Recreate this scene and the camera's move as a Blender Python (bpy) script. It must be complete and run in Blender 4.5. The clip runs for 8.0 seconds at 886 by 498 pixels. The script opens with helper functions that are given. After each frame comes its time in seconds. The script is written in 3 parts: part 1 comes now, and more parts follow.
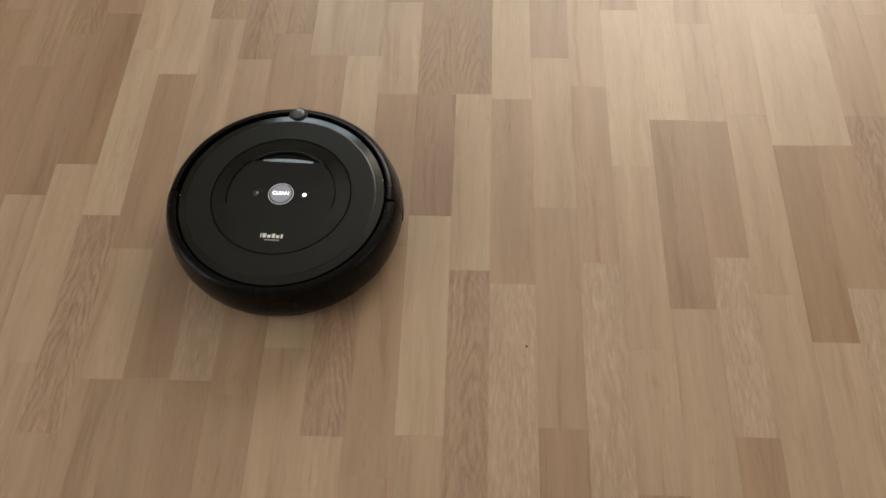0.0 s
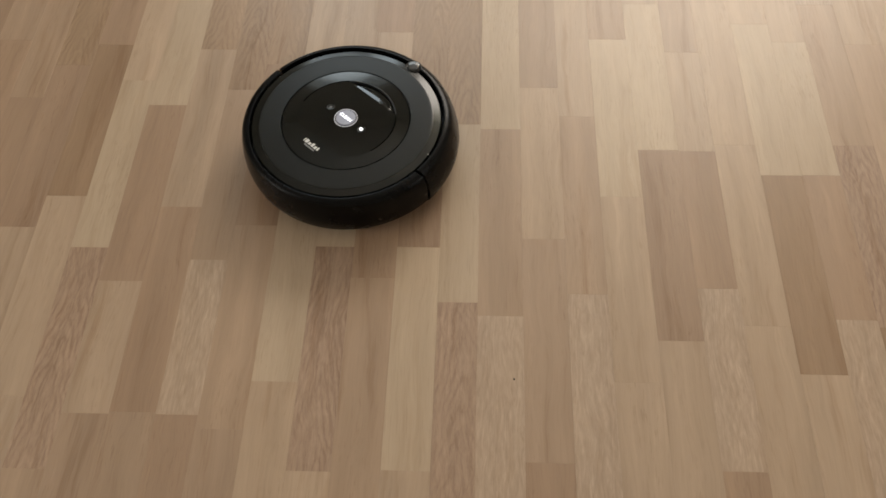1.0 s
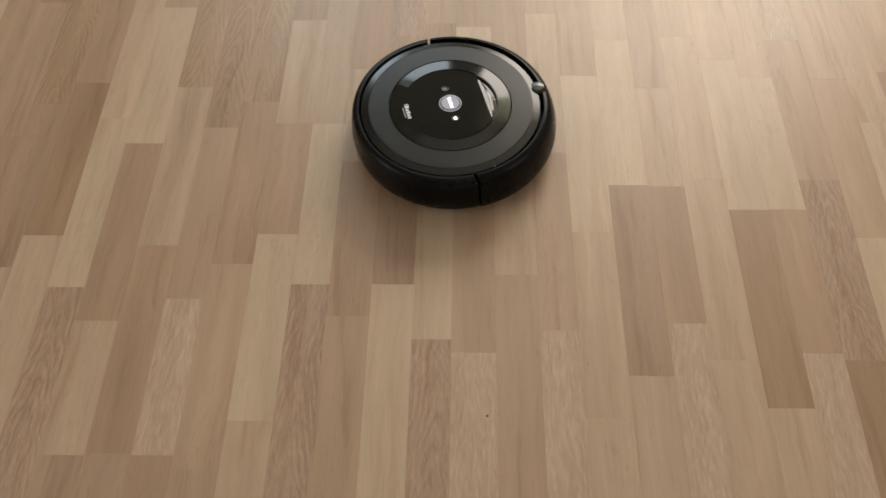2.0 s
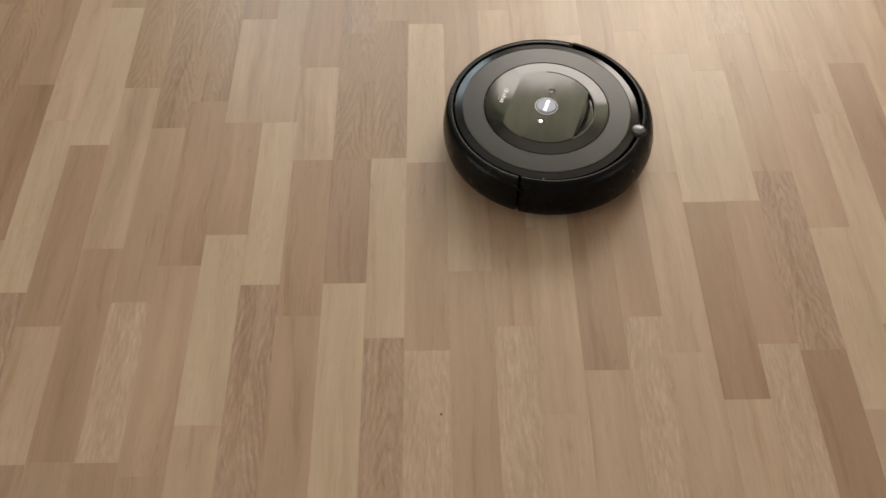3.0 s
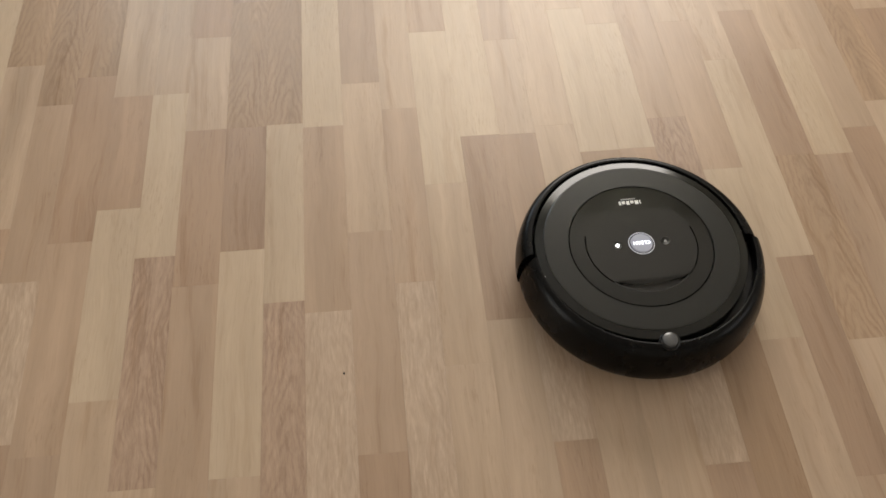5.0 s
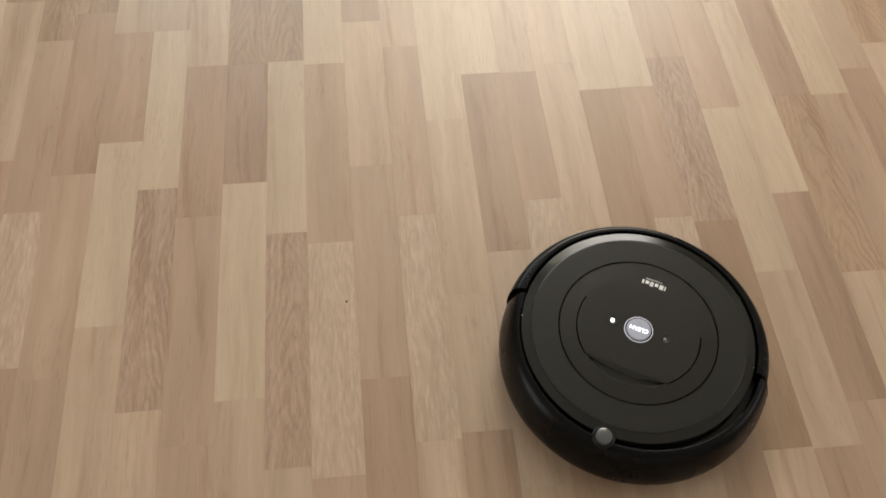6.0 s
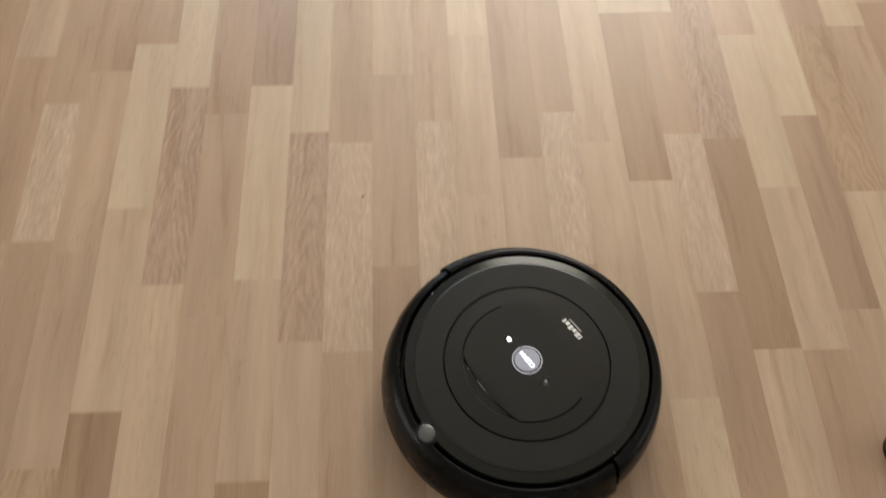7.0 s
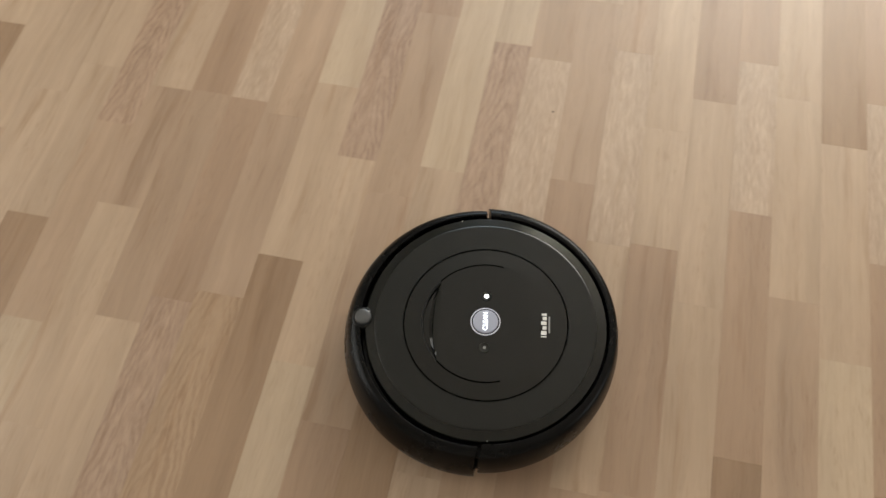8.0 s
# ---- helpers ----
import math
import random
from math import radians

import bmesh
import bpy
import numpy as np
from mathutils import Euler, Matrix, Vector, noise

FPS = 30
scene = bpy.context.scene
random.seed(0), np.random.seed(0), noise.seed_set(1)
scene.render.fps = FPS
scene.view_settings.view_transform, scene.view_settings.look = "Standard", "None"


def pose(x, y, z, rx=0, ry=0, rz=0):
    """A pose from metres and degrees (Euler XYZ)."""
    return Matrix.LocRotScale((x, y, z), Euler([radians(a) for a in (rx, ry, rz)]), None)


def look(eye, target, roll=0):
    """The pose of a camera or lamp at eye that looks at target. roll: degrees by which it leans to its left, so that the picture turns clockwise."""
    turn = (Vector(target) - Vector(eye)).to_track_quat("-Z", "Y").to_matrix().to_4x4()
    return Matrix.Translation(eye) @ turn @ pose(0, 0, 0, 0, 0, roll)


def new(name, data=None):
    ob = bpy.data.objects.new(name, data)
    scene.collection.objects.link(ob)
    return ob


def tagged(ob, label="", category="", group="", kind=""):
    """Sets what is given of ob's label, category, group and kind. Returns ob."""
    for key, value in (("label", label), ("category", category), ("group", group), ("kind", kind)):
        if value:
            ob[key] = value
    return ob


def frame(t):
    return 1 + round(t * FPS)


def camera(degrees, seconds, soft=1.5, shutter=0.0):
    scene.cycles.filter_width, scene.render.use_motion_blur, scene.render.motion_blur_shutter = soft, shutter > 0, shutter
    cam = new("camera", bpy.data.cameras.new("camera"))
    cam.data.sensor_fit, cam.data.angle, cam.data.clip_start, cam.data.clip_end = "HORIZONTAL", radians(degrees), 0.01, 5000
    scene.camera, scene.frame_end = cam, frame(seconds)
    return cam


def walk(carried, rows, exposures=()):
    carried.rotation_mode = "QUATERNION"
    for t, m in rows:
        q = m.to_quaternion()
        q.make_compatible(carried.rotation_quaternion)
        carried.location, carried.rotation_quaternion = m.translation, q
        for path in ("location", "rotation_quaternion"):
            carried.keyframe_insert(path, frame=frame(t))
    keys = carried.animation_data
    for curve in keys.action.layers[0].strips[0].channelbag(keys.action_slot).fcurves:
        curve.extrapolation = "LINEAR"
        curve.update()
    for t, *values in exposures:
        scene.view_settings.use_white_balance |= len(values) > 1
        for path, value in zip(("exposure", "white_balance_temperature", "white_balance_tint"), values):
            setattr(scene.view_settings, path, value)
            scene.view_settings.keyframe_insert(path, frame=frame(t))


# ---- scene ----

# ================= camera =================
cam = camera(53.2, 8.0, soft=1.5, shutter=0.3)
PATH = [
    (0.0, (0.0393, -0.6440, 1.0953), (-0.0108, 0.0342), -2.50),
    (0.5, (0.0457, -0.6349, 1.1007), (-0.0086, 0.0640), -2.77),
    (1.0, (0.0589, -0.6232, 1.1078), (0.0047, 0.0895), -2.77),
    (1.5, (0.0661, -0.6107, 1.1216), (0.0222, 0.1328), -2.13),
    (1.7, (0.0698, -0.6088, 1.1320), (0.0283, 0.1452), -2.00),
    (2.0, (0.0768, -0.6060, 1.1392), (0.0425, 0.1568), -1.78),
    (2.4, (0.0882, -0.6032, 1.1331), (0.0694, 0.1615), -1.31),
    (2.8, (0.1007, -0.6061, 1.1183), (0.0988, 0.1559), -0.67),
    (3.0, (0.1082, -0.6097, 1.1114), (0.1148, 0.1514), -0.31),
    (3.5, (0.1401, -0.6062, 1.1096), (0.1789, 0.1551), 0.45),
    (4.0, (0.1524, -0.6066, 1.1054), (0.2131, 0.1492), 0.91),
    (4.5, (0.1637, -0.6263, 1.0910), (0.2432, 0.1181), 1.33),
    (5.0, (0.1732, -0.6513, 1.0749), (0.2599, 0.0690), 1.57),
    (5.2, (0.1735, -0.6623, 1.0734), (0.2637, 0.0466), 1.81),
    (5.6, (0.1654, -0.6834, 1.0665), (0.2596, -0.0004), 2.46),
    (6.0, (0.1541, -0.7055, 1.0569), (0.2475, -0.0457), 2.88),
    (6.3, (0.1508, -0.7253, 1.0527), (0.2407, -0.0755), 2.71),
    (6.5, (0.1537, -0.7437, 1.0520), (0.2395, -0.0964), 2.38),
    (6.7, (0.1691, -0.7764, 1.0491), (0.2354, -0.1257), 1.22),
    (6.9, (0.1798, -0.8168, 1.0435), (0.2375, -0.1682), 1.29),
    (7.0, (0.1735, -0.8355, 1.0458), (0.2193, -0.2097), 2.12),
    (7.2, (0.1910, -0.8717, 1.0398), (0.1855, -0.2834), 0.24),
    (7.5, (0.1712, -0.8979, 1.0496), (0.1212, -0.3309), -0.51),
    (8.0, (0.1396, -0.9295, 1.0612), (-0.0040, -0.3760), -3.05),
]
# the camera opens up and cools a little as it tips down
EXPOSURES = [
    (0.0, 0.02, 7150, 11),
    (3.0, 0.06, 7070, 12),
    (4.5, 0.14, 6910, 11),
    (5.0, 0.21, 6860, 11),
    (6.5, 0.42, 6780, 10),
    (7.0, 0.45, 6780, 10),
    (7.5, 0.47, 6770, 9),
    (8.0, 0.49, 6770, 9),
]
walk(cam, [(t, look(eye, (*aim, 0.0), lean)) for t, eye, aim, lean in PATH], EXPOSURES)

# ================= light =================
ROOM_W, ROOM_E, ROOM_S, ROOM_N, ROOM_H = -2.3, 2.9, -2.7, 2.35, 2.5
WIN_X0, WIN_X1, WIN_Z0, WIN_Z1 = 0.25, 1.85, 0.85, 2.38
WIN_L0, WIN_L1, WIN_LZ = -0.95, 0.02, 1.82

world = bpy.data.worlds.new("sky")
world.use_nodes = True
scene.world = world
sky = world.node_tree.nodes.new("ShaderNodeTexSky")
sky.sky_type, sky.sun_disc = "NISHITA", False
sky.sun_elevation, sky.sun_rotation = radians(40), radians(200)
world.node_tree.links.new(sky.outputs[0], world.node_tree.nodes["Background"].inputs[0])
world.node_tree.nodes["Background"].inputs[1].default_value = 0.12


def area_light(name, m, width, height, watts, colour):
    data = bpy.data.lights.new(name, "AREA")
    data.shape, data.size, data.size_y, data.energy, data.color = "RECTANGLE", width, height, watts, colour
    ob = new(name, data)
    ob.matrix_world = m
    return ob


area_light("window_daylight", look(((WIN_X0 + WIN_X1) / 2, ROOM_N + 0.10, 1.61), ((WIN_X0 + WIN_X1) / 2, 0.0, 1.52)), 1.54, 1.46, 74.0, (1.0, 0.957, 0.905))
area_light("second_window_daylight", look(((WIN_L0 + WIN_L1) / 2, ROOM_N + 0.10, 1.335), ((WIN_L0 + WIN_L1) / 2, 0.0, 1.27)), 0.91, 0.90, 16.0, (0.72, 0.88, 1.0))
# fill lamp without a known source, evens out the floor's left side
area_light("balcony_daylight", look((ROOM_W - 0.10, -0.7, 1.25), (0.0, -0.7, 1.0)), 1.44, 2.0, 18.0, (1.0, 0.965, 0.875))
# weak fill lamp added from the east to balance the floor's brightness
area_light("side_window_daylight", look((ROOM_E + 0.10, -0.75, 1.55), (0.0, -0.75, 1.3)), 1.34, 1.34, 9.0, (1.0, 0.967, 0.915))


# ================= materials =================
class Nodes:
    """Short hand for building one node material."""

    def __init__(self, name):
        self.mat = bpy.data.materials.new(name)
        self.mat.use_nodes = True
        self.tree = self.mat.node_tree
        self.bsdf = self.tree.nodes["Principled BSDF"]

    def add(self, kind, **sockets):
        n = self.tree.nodes.new("ShaderNode" + kind)
        for key, value in sockets.items():
            self.plug(n, key.replace("_", " "), value)
        return n

    def plug(self, node, key, value):
        socket = node.inputs[int(key[1:])] if key[:1] == "i" and key[1:].isdigit() else node.inputs[key]
        if isinstance(value, bpy.types.NodeSocket):
            self.tree.links.new(value, socket)
        else:
            socket.default_value = value

    def math(self, op, a, b=0.0, c=0.0):
        n = self.add("Math", i0=a, i1=b, i2=c)
        n.operation = op
        return n.outputs[0]

    def ramp(self, fac, *stops):
        n = self.add("ValToRGB", Fac=fac)
        els = n.color_ramp.elements
        els[0].position, els[0].color = stops[0][0], (*stops[0][1], 1)
        els[1].position, els[1].color = stops[-1][0], (*stops[-1][1], 1)
        for p, c in stops[1:-1]:
            els.new(p).color = (*c, 1)
        return n.outputs[0]

    def mix(self, mode, fac, a, b):
        n = self.add("MixRGB", Fac=fac, Color1=a, Color2=b)
        n.blend_type = mode
        return n.outputs[0]


def wood(name, tone, spread=0.10, pores=0.16, rings=0.0, flecks=0.0):
    """Printed oak laminate: long grain along y, pores, figured growth rings, pale flecks; every strip shifts the print."""
    n = Nodes(name)
    co = n.add("TexCoord").outputs["Object"]
    rnd = n.add("ObjectInfo").outputs["Random"]
    isl = n.add("NewGeometry").outputs["Random Per Island"]
    seed = n.math("MULTIPLY_ADD", isl, 31.7, n.math("MULTIPLY", rnd, 57.0))
    shift = n.add("CombineXYZ", X=n.math("MULTIPLY", seed, 3.1), Y=n.math("MULTIPLY", seed, 7.3), Z=seed).outputs[0]
    at = n.add("VectorMath", i0=co, i1=shift).outputs[0]
    wavy = n.add("TexNoise", Vector=n.add("Mapping", Vector=at, Scale=(16, 6, 1)).outputs[0], Scale=1.0, Detail=3.0)
    bend = n.math("MULTIPLY", n.math("SUBTRACT", wavy.outputs["Fac"], 0.5), 0.026 + 0.04 * rings)
    sep = n.add("SeparateXYZ", Vector=at)
    bent = n.add("CombineXYZ", X=n.math("ADD", sep.outputs[0], bend), Y=sep.outputs[1], Z=sep.outputs[2]).outputs[0]
    broad = n.add("TexNoise", Vector=n.add("Mapping", Vector=bent, Scale=(30, 1.3, 1)).outputs[0], Scale=1.0, Detail=5.0, Roughness=0.62)
    fine = n.add("TexNoise", Vector=n.add("Mapping", Vector=bent, Scale=(520, 22, 1)).outputs[0], Scale=1.0, Detail=3.0, Roughness=0.65)
    light, dark = (tuple(c * k for c in tone) for k in (1 + spread, 1 - spread))
    col = n.ramp(broad.outputs["Fac"], (0.30, dark), (0.70, light))
    pore = n.ramp(fine.outputs["Fac"], (0.32, (0.66, 0.60, 0.56)), (0.48, (1, 1, 1)), (0.68, (1.12, 1.11, 1.10)))
    col = n.mix("MULTIPLY", pores, col, pore)
    streak = n.add("TexNoise", Vector=n.add("Mapping", Vector=bent, Scale=(190, 3.5, 1)).outputs[0], Scale=1.0, Detail=2.0, Roughness=0.5)
    col = n.mix("MULTIPLY", 0.13, col, n.ramp(streak.outputs["Fac"], (0.27, (0.74, 0.68, 0.63)), (0.40, (1, 1, 1)), (0.62, (1, 1, 1)), (0.74, (1.07, 1.07, 1.06))))
    dash = n.add("TexNoise", Vector=n.add("Mapping", Vector=bent, Scale=(380, 45, 1)).outputs[0], Scale=1.0, Detail=2.0, Roughness=0.6)
    gate = n.add("TexNoise", Vector=n.add("Mapping", Vector=at, Scale=(24, 5, 1)).outputs[0], Scale=1.0, Detail=2.0)
    col = n.mix("MULTIPLY", n.ramp(gate.outputs["Fac"], (0.46, (0, 0, 0)), (0.64, (1, 1, 1))), col, n.ramp(dash.outputs["Fac"], (0.30, (0.87, 0.84, 0.81)), (0.44, (1, 1, 1)), (0.60, (1, 1, 1)), (0.72, (1.07, 1.07, 1.07))))
    vein = n.add("TexNoise", Vector=n.add("Mapping", Vector=bent, Scale=(40, 2.4, 1)).outputs[0], Scale=1.0, Detail=4.0, Roughness=0.7)
    col = n.mix("MULTIPLY", min(1.0, 8.5 * spread), col, n.ramp(vein.outputs["Fac"], (0.31, (0.79, 0.72, 0.65)), (0.45, (0.99, 0.985, 0.98)), (0.56, (1.02, 1.02, 1.02)), (0.70, (1.12, 1.12, 1.12))))
    if rings:
        # nested arches along the strip's middle, fading into straight grain at its sides
        own = n.add("SeparateXYZ", Vector=co)
        drift = n.add("TexNoise", Vector=n.add("Mapping", Vector=at, Scale=(3, 5, 1)).outputs[0], Scale=1.0, Detail=2.0).outputs["Fac"]
        side = n.math("DIVIDE", n.math("SUBTRACT", own.outputs[0], n.math("MULTIPLY_ADD", drift, 0.045, 0.009)), 0.0085)
        arch = n.math("SQRT", n.math("MULTIPLY_ADD", side, side, 0.6))
        ripple = n.add("TexNoise", Vector=n.add("Mapping", Vector=at, Scale=(75, 26, 1)).outputs[0], Scale=1.0, Detail=3.0, Roughness=0.6).outputs["Fac"]
        phase = n.math("ADD", n.math("MULTIPLY_ADD", sep.outputs[1], 21.0, arch), n.math("MULTIPLY", ripple, 2.2))
        wave = n.math("MULTIPLY_ADD", n.math("SINE", n.math("MULTIPLY", phase, 6.283)), 0.5, 0.5)
        fade = n.add("TexNoise", Vector=n.add("Mapping", Vector=at, Scale=(30, 7, 1)).outputs[0], Scale=1.0, Detail=3.0).outputs["Fac"]
        gain = n.math("MULTIPLY", n.ramp(fade, (0.34, (0.12, 0.12, 0.12)), (0.62, (1, 1, 1))), rings)
        col = n.mix("MULTIPLY", gain, col, n.ramp(wave, (0.0, (0.70, 0.62, 0.57)), (0.35, (0.95, 0.94, 0.93)), (0.75, (1.02, 1.02, 1.02)), (1.0, (1.20, 1.21, 1.22))))
    if flecks:
        spot = n.add("TexNoise", Vector=n.add("Mapping", Vector=bent, Scale=(260, 34, 1)).outputs[0], Scale=1.0, Detail=4.0, Roughness=0.7)
        col = n.mix("MULTIPLY", flecks, col, n.ramp(spot.outputs["Fac"], (0.36, (0.80, 0.76, 0.73)), (0.50, (1, 1, 1)), (0.66, (1.30, 1.32, 1.34))))
    cloud = n.add("TexNoise", Vector=n.add("Mapping", Vector=at, Scale=(14, 3.0, 1)).outputs[0], Scale=1.0, Detail=3.0)
    col = n.mix("MULTIPLY", 0.8, col, n.ramp(cloud.outputs["Fac"], (0.3, (0.91, 0.89, 0.87)), (0.7, (1.05, 1.05, 1.05))))
    col = n.mix("MULTIPLY", 1.0, col, n.ramp(rnd, (0.0, (0.965, 0.96, 0.96)), (1.0, (1.035, 1.03, 1.02))))
    n.plug(n.bsdf, "Base Color", col)
    n.plug(n.bsdf, "Roughness", n.math("MULTIPLY_ADD", broad.outputs["Fac"], 0.10, 0.36))
    n.plug(n.bsdf, "Specular IOR Level", 0.5)
    n.plug(n.bsdf, "Normal", n.add("Bump", Strength=0.12, Distance=0.0005, Height=fine.outputs["Fac"]).outputs[0])
    return n.mat


WOODS = {
    "d": wood("oak_dark", (0.274, 0.182, 0.114)),
    "b": wood("oak_brown", (0.313, 0.212, 0.142)),
    "m": wood("oak_mid", (0.345, 0.243, 0.167)),
    "p": wood("oak_pale", (0.383, 0.281, 0.197)),
    "l": wood("oak_light", (0.420, 0.322, 0.227), 0.06, 0.20),
    "s": wood("oak_figured", (0.322, 0.223, 0.157), 0.10, 0.22, 0.40, 0.50),
    "r": wood("oak_limed", (0.388, 0.289, 0.210), 0.08, 0.26, 0.16, 0.42),
    "c": wood("oak_cathedral", (0.312, 0.214, 0.138), 0.12, 0.2, 0.40),
}


def plastic(name, colour, rough, spec=0.5, grain=0.0, metal=0.0, dust=0.02):
    n = Nodes(name)
    co = n.add("TexCoord").outputs["Object"]
    smear = n.add("TexNoise", Vector=co, Scale=22.0, Detail=4.0, Roughness=0.6).outputs["Fac"]
    specks = n.add("TexNoise", Vector=co, Scale=900.0, Detail=2.0).outputs["Fac"]
    dirt = n.ramp(specks, (0.66, (0, 0, 0)), (0.80, (1, 1, 1)))
    col = n.mix("ADD", dust, (*colour, 1), dirt)
    n.plug(n.bsdf, "Base Color", col)
    n.plug(n.bsdf, "Roughness", n.math("MULTIPLY_ADD", smear, 0.06, rough - 0.03))
    n.plug(n.bsdf, "Metallic", metal)
    n.plug(n.bsdf, "Specular IOR Level", spec)
    if grain:
        bump = n.add("Bump", Strength=grain, Distance=0.0003, Height=n.add("TexNoise", Vector=co, Scale=1400.0, Detail=1.0).outputs["Fac"])
        n.plug(n.bsdf, "Normal", bump.outputs[0])
    return n.mat


def paint(name, colour, rough=0.8, scale=30.0, strength=0.15):
    n = Nodes(name)
    co = n.add("TexCoord").outputs["Object"]
    big = n.add("TexNoise", Vector=co, Scale=1.3, Detail=3.0).outputs["Fac"]
    small = n.add("TexNoise", Vector=co, Scale=scale, Detail=4.0).outputs["Fac"]
    col = n.mix("MULTIPLY", 0.5, (*colour, 1), n.ramp(big, (0.3, (0.92, 0.92, 0.91)), (0.7, (1, 1, 1))))
    n.plug(n.bsdf, "Base Color", col)
    n.plug(n.bsdf, "Roughness", rough)
    n.plug(n.bsdf, "Normal", n.add("Bump", Strength=strength, Distance=0.002, Height=small).outputs[0])
    return n.mat


def glow(name, colour, strength):
    n = Nodes(name)
    n.plug(n.bsdf, "Base Color", (0.6, 0.6, 0.6, 1))
    n.plug(n.bsdf, "Emission Color", (*colour, 1))
    n.plug(n.bsdf, "Emission Strength", strength)
    return n.mat


def glass(name):
    n = Nodes(name)
    n.plug(n.bsdf, "Base Color", (1, 1, 1, 1))
    n.plug(n.bsdf, "Roughness", 0.0)
    n.plug(n.bsdf, "Transmission Weight", 1.0)
    n.plug(n.bsdf, "IOR", 1.05)
    return n.mat


def cloth(name, colour):
    n = Nodes(name)
    co = n.add("TexCoord").outputs["Object"]
    weave = n.add("TexVoronoi", Vector=co, Scale=38.0).outputs["Distance"]
    col = n.ramp(weave, (0.2, colour), (0.6, tuple(0.75 * c for c in colour)))
    n.plug(n.bsdf, "Base Color", col)
    n.plug(n.bsdf, "Roughness", 0.9)
    thin = n.add("BsdfTranslucent", Color=col)
    both = n.add("MixShader", Fac=0.7, i1=n.bsdf.outputs[0], i2=thin.outputs[0])
    n.tree.links.new(both.outputs[0], n.tree.nodes["Material Output"].inputs[0])
    return n.mat


WALL = paint("wall_paint", (0.60, 0.58, 0.54))
CEIL = paint("ceiling_paint", (0.70, 0.69, 0.67))
TRIM = paint("trim_paint", (0.80, 0.80, 0.78), 0.35, 60.0, 0.05)
UNDER = paint("underlay", (0.16, 0.11, 0.07), 0.7)
PANE = glass("window_glass")
SHEER = cloth("sheer_fabric", (0.78, 0.80, 0.66))
DECK = plastic("satin_black_plastic", (0.0050, 0.0055, 0.0044), 0.31, 0.36, 0.0, dust=0.0)
GLOSS = plastic("gloss_black_plastic", (0.0042, 0.0047, 0.0038), 0.08, 0.41, dust=0.0)
RIM = plastic("polished_black_plastic", (0.0048, 0.0053, 0.0043), 0.17, 0.38, dust=0.0)
RUBBER = plastic("matt_black_plastic", (0.005, 0.005, 0.005), 0.42, 0.3, 0.1, dust=0.004)
SMOKE = plastic("smoked_plastic", (0.0018, 0.0018, 0.0018), 0.27, 0.13, dust=0.001)
LENS = plastic("grey_sensor_plastic", (0.060, 0.062, 0.064), 0.25, 0.6)
STEEL = plastic("brushed_silver", (0.33, 0.35, 0.43), 0.50, 0.4, 0.0, 0.1, dust=0.0)
LEGEND = glow("button_backlight", (0.88, 0.93, 1.0), 1.6)
LED = glow("status_led", (0.92, 0.96, 1.0), 3.0)
RING_GLOW = glow("button_ring_light", (0.30, 0.42, 1.0), 0.10)
FOOT = plastic("dark_stained_wood", (0.012, 0.006, 0.005), 0.4, 0.25)
LEAF = plastic("leaf_green", (0.045, 0.085, 0.028), 0.45, 0.4)
PRINT = plastic("white_print", (0.62, 0.62, 0.60), 0.5, dust=0.0)
GREYPRINT = plastic("grey_print", (0.22, 0.22, 0.22), 0.5, dust=0.0)


# ================= building helpers =================
def mesh_of(name, bm, material, smooth=False, sharp=32):
    bmesh.ops.recalc_face_normals(bm, faces=bm.faces)
    me = bpy.data.meshes.new(name)
    bm.to_mesh(me)
    bm.free()
    me.materials.append(material)
    if smooth:
        me.shade_smooth()
        me.set_sharp_from_angle(angle=radians(sharp))
    return me


def part(name, bm, material, parent=None, label="", smooth=False, sharp=32):
    ob = new(name, mesh_of(name, bm, material, smooth, sharp))
    ob.parent = parent
    if label:
        ob["label"] = label
    return ob


def box(bm, x0, x1, y0, y1, z0, z1, bevel=0.0):
    vs = [bm.verts.new((x, y, z)) for z in (z0, z1) for y in (y0, y1) for x in (x0, x1)]
    made = [bm.faces.new([vs[i] for i in q]) for q in ((0, 2, 3, 1), (4, 5, 7, 6), (0, 1, 5, 4), (2, 6, 7, 3), (0, 4, 6, 2), (1, 3, 7, 5))]
    if bevel:
        bmesh.ops.bevel(bm, geom=list({e for f in made for e in f.edges}), offset=bevel, segments=2, affect="EDGES", profile=0.5)
    return bm


def boxes(*dims, bevel=0.0):
    bm = bmesh.new()
    for d in dims:
        box(bm, *d, bevel=bevel)
    return bm


def lathe(profile, start=0.0, turn=360.0, steps=144, closed=False):
    """Turns a profile of (radius, height) about z, from a bearing in degrees (0: ahead, along +y, growing to the left)."""
    bm = bmesh.new()
    whole = turn >= 360.0
    count = steps if whole else steps + 1
    rings = []
    for i in range(count):
        a = radians(start + turn * i / steps)
        rings.append([bm.verts.new((-r * math.sin(a), r * math.cos(a), z)) for r, z in profile])
    m = len(profile)
    for i in range(steps):
        a, b = rings[i], rings[(i + 1) % count]
        for j in range(m if closed else m - 1):
            bm.faces.new((a[j], a[(j + 1) % m], b[(j + 1) % m], b[j]))
    if closed and not whole:
        bm.faces.new(rings[0])
        bm.faces.new(rings[-1])
    bmesh.ops.remove_doubles(bm, verts=bm.verts, dist=1e-6)
    return bm


